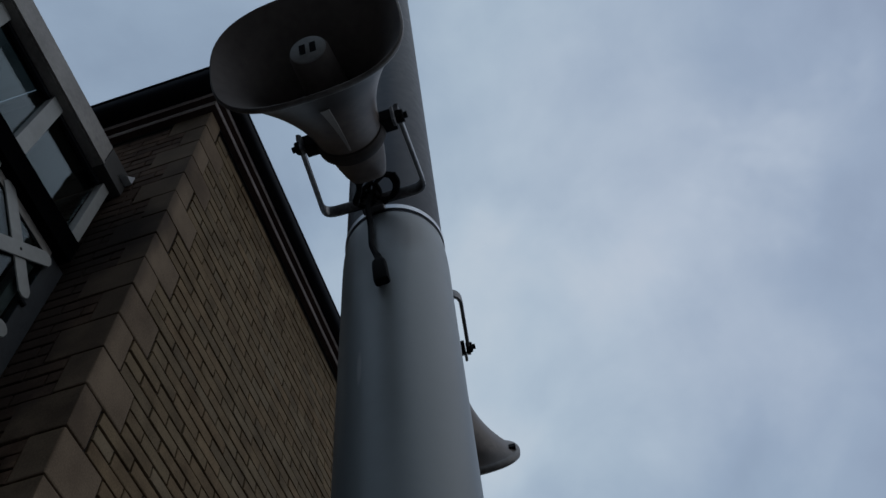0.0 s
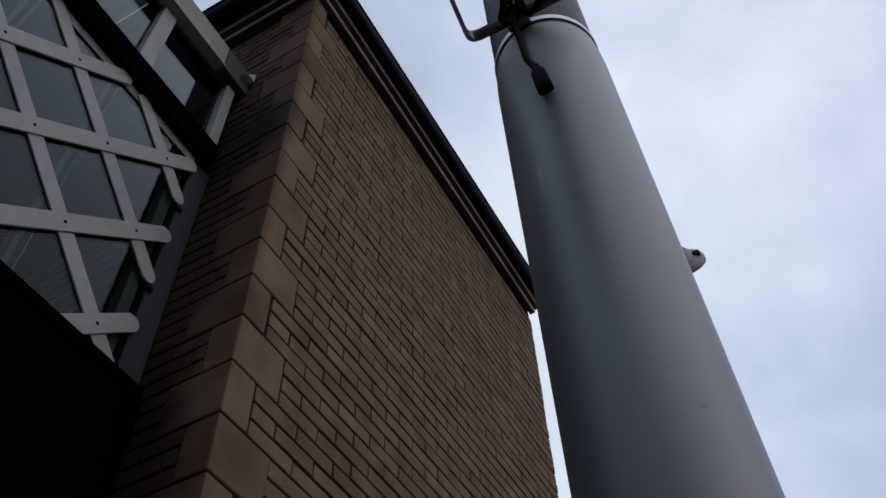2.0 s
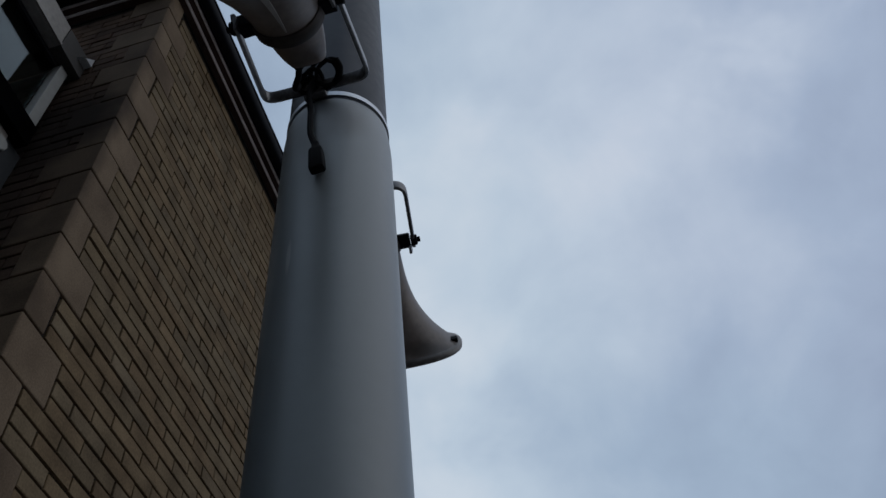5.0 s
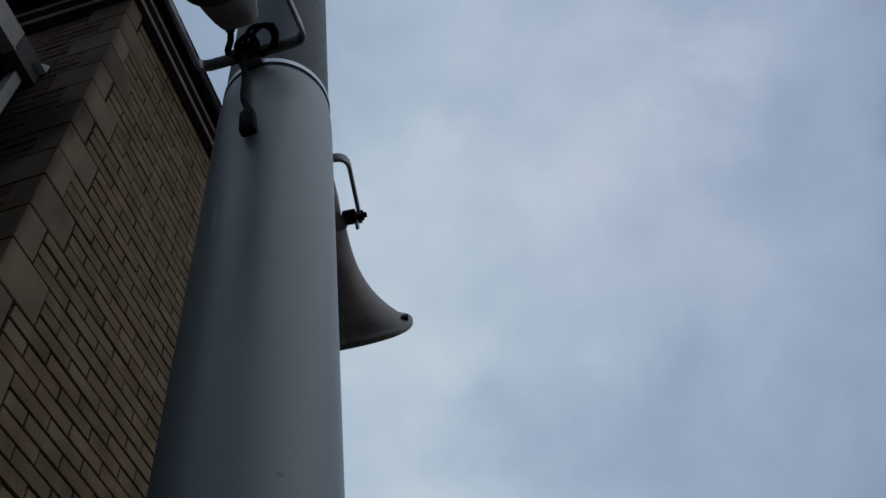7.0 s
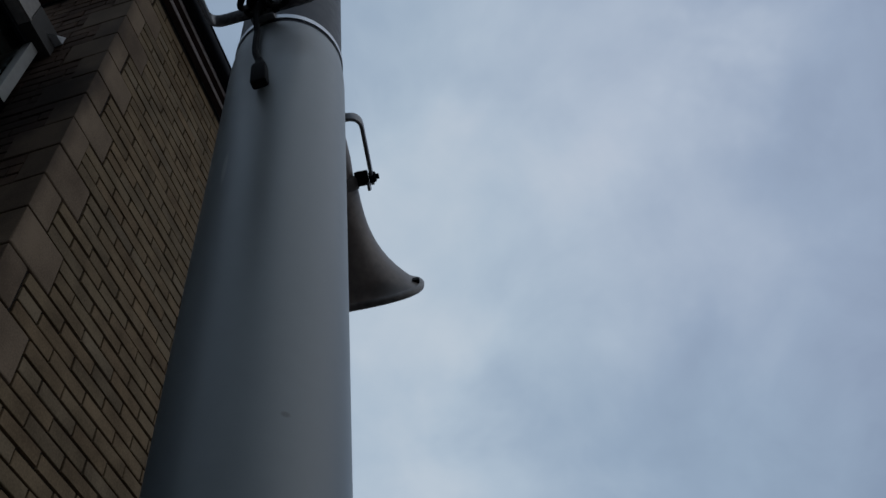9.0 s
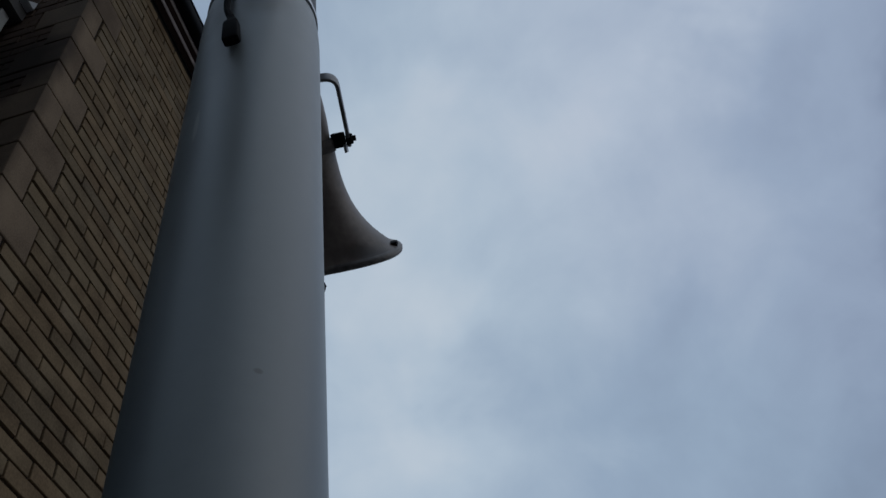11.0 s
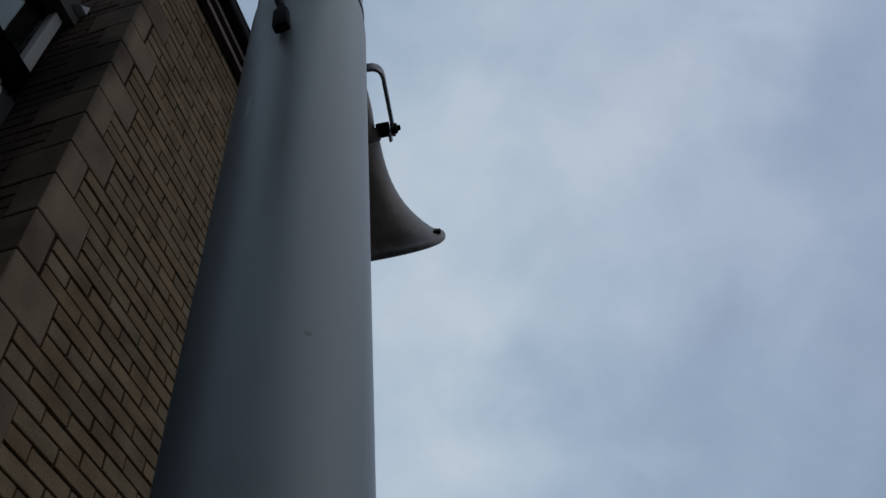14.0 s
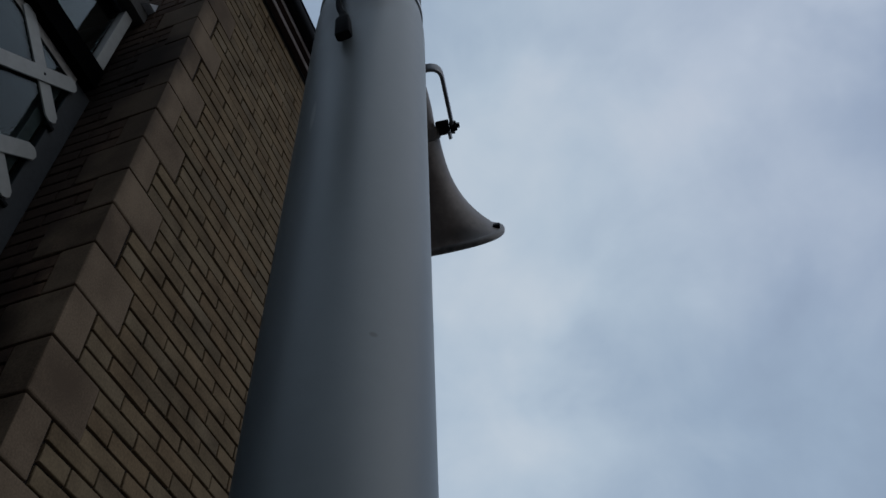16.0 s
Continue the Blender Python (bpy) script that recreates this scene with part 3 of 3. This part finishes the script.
        loft(bm, [disc_ring(Vector((dx * s, 0, 0)), Y, Z, r, n=6) for s, r in ((0.062, 0.0092), (0.0705, 0.0092), (0.072, 0.0075))], True, True)
        loft(bm, [disc_ring(Vector((dx * s, 0, 0)), Y, Z, r, n=10) for s, r in ((0.072, 0.0042), (0.0765, 0.0042))], True, True)
        part("bolt", bm, M_RUBBER, br, "dark hexagon bolt")
        bm = bmesh.new()
        box(bm, dx * 0.0600 - 0.002, 0.006, -0.020, dx * 0.0600 + 0.002, 0.018, 0.004, 0.0008, hub)
        part("lock_tab", bm, M_STEEL, br)
    return h


horn((-0.1045, 0.4310, 2.3220), 180, 24.4, (-0.139, 0.080), (0.012, 0.021, 0.011))
far_horn = horn((-0.1330, 0.8514, 2.4057), 6, 28, (-0.1094, -0.0077), (0.0, 0.0, 0.0), 0.167, 0.98, 3.0, 1.6, 0.008)
bm = bmesh.new()
box(bm, 0.0960, 0.1535, -0.019, 0.1065, 0.1605, 0.001, 0.0012, pose(0, 0, 0, -28) @ Matrix.Translation((0, 0.008, 0)))
part("rim_clip", bm, M_RUBBER, far_horn, "small black clip behind the rim")


# ---- loose speaker cables ----
def pole_front(z, angle, out):
    """A place by the pole's skin; angle in degrees from the front towards +x."""
    a = radians(angle)
    r = (R_LOW if z < 2.35 else R_UP) + out
    return axis(z) + Vector((math.sin(a) * r, -math.cos(a) * r, 0))


def plug(parent, top, way, label):
    bm = bmesh.new()
    way = Vector(way).normalized()
    u = way.cross(Y).normalized()
    v = way.cross(u)
    loft(bm, [disc_ring(top + way * d, u, v, a, b, 24, 5.5) for d, a, b in ((-0.012, 0.0045, 0.0045), (0, 0.0048, 0.0046), (0.004, 0.0080, 0.0055), (0.009, 0.0090, 0.0060), (0.050, 0.0098, 0.0062), (0.053, 0.0088, 0.0054))], True, True)
    return part("plug", bm, M_RUBBER, parent, label, smooth=True)


tail = thing("speaker_cable", axis(BAND), "black speaker cable knotted at the strap with a plug hanging", "cable")
off = -axis(BAND)
bm = bmesh.new()
hang = [pole_front(2.408, -2, 0.024), pole_front(2.385, -7, 0.017), pole_front(2.350, -7, 0.010), pole_front(2.315, -6, 0.007), pole_front(2.285, -5, 0.007), pole_front(2.252, 0, 0.008), pole_front(2.236, 2, 0.009)]
sweep(bm, [p + off for p in smooth_path(hang)], 0.0042, 0.0042)
part("hanging_end", bm, M_RUBBER, tail, smooth=True)
plug(tail, hang[-1] + off, pole_front(2.195, 4, 0.010) - hang[-1], "black rubber plug")
rng = random.Random(4)
for side, rise, out, rad, lean in ((0.009, 0.010, 0.030, 0.0200, 0.9), (0.014, 0.008, 0.034, 0.0180, 0.75), (-0.010, 0.004, 0.024, 0.012, 0.5), (-0.004, 0.008, 0.026, 0.015, 1.1)):
    # one turn of cable: a ring that leans out from the pole
    bm = bmesh.new()
    mid = pole_front(BAND + rise, math.degrees(side / 0.07), out)
    up = Vector((0, -math.sin(lean), math.cos(lean)))
    pts = [mid + X * rad * math.cos(a) + up * rad * math.sin(a) + Vector((0, 0.006 * math.sin(a / 2) + rng.uniform(-0.0015, 0.0015), rng.uniform(-0.0015, 0.0015))) for a in [0.6 + 2 * math.pi * i / 9 for i in range(10)]]
    sweep(bm, [p + off for p in smooth_path(pts, 6)], 0.0033, 0.0033)
    part("knot_turn", bm, M_RUBBER, tail, smooth=True)
bm = bmesh.new()
gland = Vector((-0.1045 - 0.016, 0.431 + 0.085 * 0.911, 2.322 + 0.085 * 0.413 - 0.007))
sweep(bm, [p + off for p in smooth_path([gland, gland + Vector((-0.006, 0.016, 0.002)), gland + Vector((-0.016, 0.030, 0.004)), gland + Vector((-0.018, 0.040, 0.020)), pole_front(BAND + 0.012, -14, 0.022), pole_front(BAND, 4, 0.024)])], 0.0042, 0.0042)
part("lead", bm, M_RUBBER, tail, smooth=True)

rear = thing("speaker_cable", axis(2.3), "black speaker cable with plug hanging behind the pole", "cable")
off = -axis(2.3)
bm = bmesh.new()
path = [pole_front(2.400, 175, 0.020), pole_front(2.34, 176, 0.012), pole_front(2.28, 177, 0.010), pole_front(2.22, 178, 0.010), pole_front(2.20, 178, 0.010)]
sweep(bm, [p + off for p in smooth_path(path)], 0.0042, 0.0042)
part("hanging_end", bm, M_RUBBER, rear, smooth=True)
plug(rear, path[-1] + off, Vector((0.012, 0.0, -0.040)), "black rubber plug")

# ---- glazed porch against the front wall ----
PX, PY0 = -1.95, -0.85
porch = thing("porch", (PX, 0.3, 0), "white glazed timber porch with black beams against the brick wall", "porch")


def porch_block(name, lo, hi, mat, label="", bevel=0.004, parent=None):
    o = porch.location
    if parent is None:
        parent = porch
    bm = bmesh.new()
    box(bm, lo[0] - o.x, lo[1] - o.y, lo[2] - o.z, hi[0] - o.x, hi[1] - o.y, hi[2] - o.z, bevel)
    return part(name, bm, mat, parent, label)


YW = WY - 0.003
porch_block("black_panel", (-2.02, PY0, 0.0), (-1.925, YW, 3.368), M_BLACK, "black painted boarding")
porch_block("black_sill", (-2.03, PY0, 3.370), (-1.905, YW - 0.02, 3.412), M_BLACK, "black painted sill")
porch_block("corner_plank", (-2.01, 1.452, 3.414), (-1.972, YW, 4.828), M_GREYPL, "blue-grey painted corner plank")
porch_block("black_beam", (-2.02, PY0, 4.830), (-1.915, 1.520, 4.985), M_BLACK, "black painted beam")
porch_block("head_fascia", (-2.02, PY0, 5.590), (-1.905, 1.372, 5.812), M_CREAM, "dirty cream painted head beam", 0.006)
porch_block("head_bead", (-1.9045, PY0, 5.592), (-1.894, 1.372, 5.612), M_CREAM, "", 0.002)
porch_block("fascia_end", (-2.0, 1.374, 5.596), (-1.901, YW, 5.800), M_INSIDE, "dark brown fascia end")
bm = bmesh.new()
o = porch.location
loft(bm, [[Vector(p) - o for p in ring] for ring in ([(-1.900, 1.48, 5.69), (-1.900, 1.556, 5.69), (-1.900, 1.556, 5.80)], [(-1.862, 1.505, 5.695), (-1.862, 1.556, 5.695), (-1.862, 1.556, 5.78)])], True, True)
part("lead_flashing", bm, M_LEAD, porch, "pale lead flashing")
# clerestory posts, rails and panes
posts = [1.495, 1.010, 0.525, 0.04, -0.445]
for i, y in enumerate(posts):
    wd = 0.030 if i == 0 else 0.042
    porch_block("clerestory_post", (-1.995, y - wd, 4.987), (-1.945, y + wd, 5.588), M_WHITE, "weathered white post")
for a, b in zip(posts, posts[1:]):
    pane = porch_block("clerestory_pane", (-1.988, b + 0.044, 4.99), (-1.982, a - 0.044, 5.588), M_CLERE, "window pane", 0)
    # black strip that stands for the shadow under the fascia
    porch_block("shade_bead", (-1.981, b + 0.044, 5.555), (-1.960, a - 0.044, 5.587), M_GUTTER, "", 0.002, pane)
# main window behind the lattice: frame bars and panes
win = [1.40, 0.955, 0.51, 0.065, -0.38, -0.825]
for i, y in enumerate(win):
    porch_block("mullion", (-2.04, y - 0.026, 3.414), (-1.983, y + 0.026, 4.828), M_CREAM, "cream painted mullion")
for a, b in zip(win, win[1:]):
    porch_block("window_pane", (-1.9690, b - 0.010, 3.414), (-1.9630, a + 0.010 if a < 1.3 else 1.450, 4.773), M_GLASS, "window pane", 0)
porch_block("head_rail", (-1.9755, PY0, 4.775), (-1.9635, 1.450, 4.828), M_CREAM, "dull cream head rail", 0.001)
# the rest of the porch: far side, end and glazed roof
porch_block("porch_ceiling", (-4.19, PY0 + 0.11, 4.86), (-2.085, YW, 4.94), M_INSIDE, "dark boarded ceiling")
porch_block("far_side", (-4.3, PY0, 0), (-4.2, YW, 5.6), M_INSIDE, "dark boarded side")
porch_block("end_wall", (-4.19, PY0, 0), (-2.04, PY0 + 0.1, 5.588), M_INSIDE, "dark boarded end")
for i in range(5):
    y = PY0 + 0.06 + i * 0.585
    porch_block("rafter", (-4.19, y - 0.022, 5.66), (-2.03, y + 0.022, 5.74), M_CREAM, "cream painted rafter")
    if i < 4:
        # the strip nearest the wall is opaque, added to darken the pane below it
        porch_block("roof_pane", (-4.19, y + 0.025, 5.742), (-2.025, y + 0.56, 5.748), M_ROOFGLASS if i < 3 else M_INSIDE, "dirty translucent roof sheet" if i < 3 else "added dark roof strip that dims the pane by the wall", 0)

# diagonal white lattice in front of the main window; two layers of slats screwed where they cross
lattice = thing("lattice", (PX, 1.037, 4.339), "white painted diagonal timber lattice screwed before the porch window", "lattice")
LY, LZ, LS = 1.037, 4.339, 0.266
Y_LO, Y_HI, Z_LO, Z_HI = -0.8, 1.456, 3.33, 4.83


def slat(k, up):
    """A slat that rises (up=1) or falls (-1) towards the wall, cut where the frame of the lattice ends."""
    c0 = LZ + 2 * LS * k
    ya, yb = Y_LO, Y_HI
    if up > 0:
        ya, yb = max(ya, LY + Z_LO - c0), min(yb, LY + Z_HI - c0)
    else:
        ya, yb = max(ya, LY + c0 - Z_HI), min(yb, LY + c0 - Z_LO)
    if yb - ya < 0.10:
        return
    za, zb = c0 + up * (ya - LY), c0 + up * (yb - LY)
    a, b = Vector((0, ya - LY, za - LZ)), Vector((0, yb - LY, zb - LZ))
    d = (b - a).normalized()
    s = d.cross(X)
    hw, x0, x1 = 0.037, (-0.004 if up > 0 else -0.0120), (0.004 if up > 0 else -0.0045)
    n = (b - a).length
    shape = [(0, -hw * 0.35), (0.012, -hw), (n - 0.030, -hw), (n - 0.006, -hw * 0.55), (n, 0), (n - 0.006, hw * 0.55), (n - 0.030, hw), (0.012, hw), (0, hw * 0.35)]
    bm = bmesh.new()
    loft(bm, [[a + d * p + s * q + X * x for p, q in shape] for x in (x0, x1)], True, True)
    bmesh.ops.bevel(bm, geom=[e for e in bm.edges if abs(e.verts[0].co.x - e.verts[1].co.x) < 1e-6 and abs(e.verts[0].co.x - x1) < 1e-6], offset=0.0015, segments=1, affect="EDGES")
    part("slat", bm, M_WHITE, lattice, "weathered white painted slat")


for k in range(-8, 9):
    slat(k, 1)
    slat(k, -1)
screw_me = None
for i in range(-8, 3):
    for j in range(-5, 3):
        y, z = LY + i * LS, LZ + j * LS
        if (i + j) % 2 == 0 and Y_LO < y < Y_HI - 0.05 and Z_LO < z < Z_HI - 0.03:
            if screw_me is None:
                bm = bmesh.new()
                loft(bm, [disc_ring(Vector((s, 0, 0)), Y, Z, r, n=10) for s, r in ((0.003, 0.007), (0.006, 0.0065), (0.007, 0.004))], True, True)
                ob = part("screw", bm, M_RUBBER, lattice)
                screw_me = ob.data
            else:
                ob = new("screw", screw_me)
                ob.parent = lattice
            ob.location = (0, i * LS, j * LS)
# small dark brackets that hold the slat ends to the corner plank
for j in (-1, 1, -3):
    bm = bmesh.new()
    z = LZ + (j + 1.35) * LS
    box(bm, -0.022, 1.440 - LY, z - 0.012 - LZ, -0.004, 1.475 - LY, z + 0.004 - LZ, 0.002)
    part("end_clip", bm, M_RUBBER, lattice, "dark metal clip")

# ---- quoins and bricks ----


def piece_mesh(name, w, d, h, mat, seed, jit=0.0014, ch=0.002):
    """A brick or block: w along the wall, d deep, h high, its outer face at y=0 looking to -y, with worn edges."""
    r = random.Random(seed)

    def j():
        return r.uniform(-jit, jit)

    rings = []
    for y, inset in ((d, 0.0), (ch, 0.0), (0.0, ch)):
        rings.append([(x + (j() if y < d else 0), y + (j() * 0.5 if y < d else 0), z + (j() if y < d else 0)) for x, z in ((inset, inset), (w - inset, inset), (w - inset, h - inset), (inset, h - inset))])
    verts = [p for ring in rings for p in ring]
    faces = [(8, 9, 10, 11)[::-1]] + [(a + i, a + (i + 1) % 4, a + 4 + (i + 1) % 4, a + 4 + i) for a in (0, 4) for i in range(4)]
    me = bpy.data.meshes.new(name)
    me.from_pydata(verts, [], [f[::-1] for f in faces])
    me.materials.append(mat)
    return me


def joined(name, pieces, parent, mat, label):
    """Pieces (mesh, matrix) as one mesh."""
    verts, faces = [], []
    for me, m in pieces:
        k = len(verts)
        verts += [m @ v.co for v in me.vertices]
        faces += [tuple(k + i for i in p.vertices) for p in me.polygons]
    me = bpy.data.meshes.new(name)
    me.from_pydata(verts, [], faces)
    me.materials.append(mat)
    ob = new(name, me)
    ob.parent = parent
    return tagged(ob, label, kind="stuff")


JT, JU = 0.0124, 0.0088                            # width of the bed joints and of the upright joints
LONG, SHORT = 0.252, 0.132
SIDE_TURN = pose(0, 0, 0, 0, 0, 90)                # local x runs along +y, the face looks to +x
rq = random.Random(7)
quoin_h = 3 * COURSE
for q in range(-16, 14):
    z0 = COURSE0 + q * quoin_h
    z1 = min(z0 + quoin_h, WTOP)
    if z1 - z0 < 0.03 or z0 < 0:
        continue
    side_long = q % 2 != 0
    ls, lf = (LONG, SHORT) if side_long else (SHORT, LONG)
    ls, lf = ls + rq.uniform(-0.008, 0.008), lf + rq.uniform(-0.008, 0.008)
    bm = bmesh.new()
    e = rq.uniform(0.0, 0.0025)
    vs = box(bm, WX - lf, WY - 0.001 - e, z0 + JT * 0.4, WX + 0.001 + e, WY + ls - JT * 0.4, z1 - JT * 0.4, 0.007)
    for v in vs:
        v.co += Vector((rq.uniform(-1, 1), rq.uniform(-1, 1), rq.uniform(-1, 1))) * 0.0008
    part("quoin_stone", bm, M_QUOIN, wall_side)

full = [piece_mesh("brick", 0.225 - JU, 0.05, COURSE - JT, M_BRICK, s) for s in range(8)]
rest_side, near_side, rest_front, near_front = [], 0, [], 0
rb = random.Random(11)
for m in range(-48, 38):
    z0 = COURSE0 + m * COURSE
    if z0 < 0 or z0 + COURSE > WTOP + 0.02:
        continue
    q = m // 3
    y = WY + (LONG if q % 2 != 0 else SHORT)
    yj = 0.024 if m % 2 else 0.137
    first = yj + 0.225 * math.ceil((y + 0.045 - yj) / 0.225)
    edges = [y]
    while first < WEND - 0.05:
        edges.append(first)
        first += 0.225
    edges.append(WEND)
    for a, b in zip(edges, edges[1:]):
        w = b - a - JU
        me = full[rb.randrange(8)]
        shift = Matrix.Translation((WX + rb.uniform(-0.0022, 0.0018), a + JU / 2, z0 + JT / 2 + rb.uniform(-0.001, 0.001))) @ SIDE_TURN
        odd = abs(w - (0.225 - JU)) > 0.004
        if odd:
            shift = shift @ Matrix.Diagonal((w / (0.225 - JU), 1, 1, 1))
        if 2.75 < z0 < 5.0 and a < 3.7:
            ob = new("brick", me)
            ob.parent = wall_side
            ob.matrix_local = shift
            near_side += 1
        else:
            rest_side.append((me, shift))
    # the same course on the front wall, from the quoin to the left
    x = WX - (SHORT if q % 2 != 0 else LONG)
    xj = 0.06 if m % 2 else 0.1725
    nxt = -xj - 0.225 * math.ceil((-x + 0.045 - xj) / 0.225)
    ends = [x]
    while nxt > -4.15:
        ends.append(nxt)
        nxt -= 0.225
    for a, b in zip(ends, ends[1:]):
        w = a - b - JU
        me = full[rb.randrange(8)]
        shift = Matrix.Translation((b + JU / 2, WY + rb.uniform(-0.0018, 0.0022), z0 + JT / 2)) @ Matrix.Diagonal((w / (0.225 - JU), 1, 1, 1))
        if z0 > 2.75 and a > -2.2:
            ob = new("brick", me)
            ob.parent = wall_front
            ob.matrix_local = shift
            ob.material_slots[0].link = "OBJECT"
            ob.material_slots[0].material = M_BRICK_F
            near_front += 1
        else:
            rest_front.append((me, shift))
joined("brickwork", rest_side, wall_side, M_BRICK_REST, "buff bricks laid in stretcher bond")
joined("brickwork", rest_front, wall_front, M_BRICK_FR, "brown and buff bricks, darkened as shade, laid in stretcher bond")
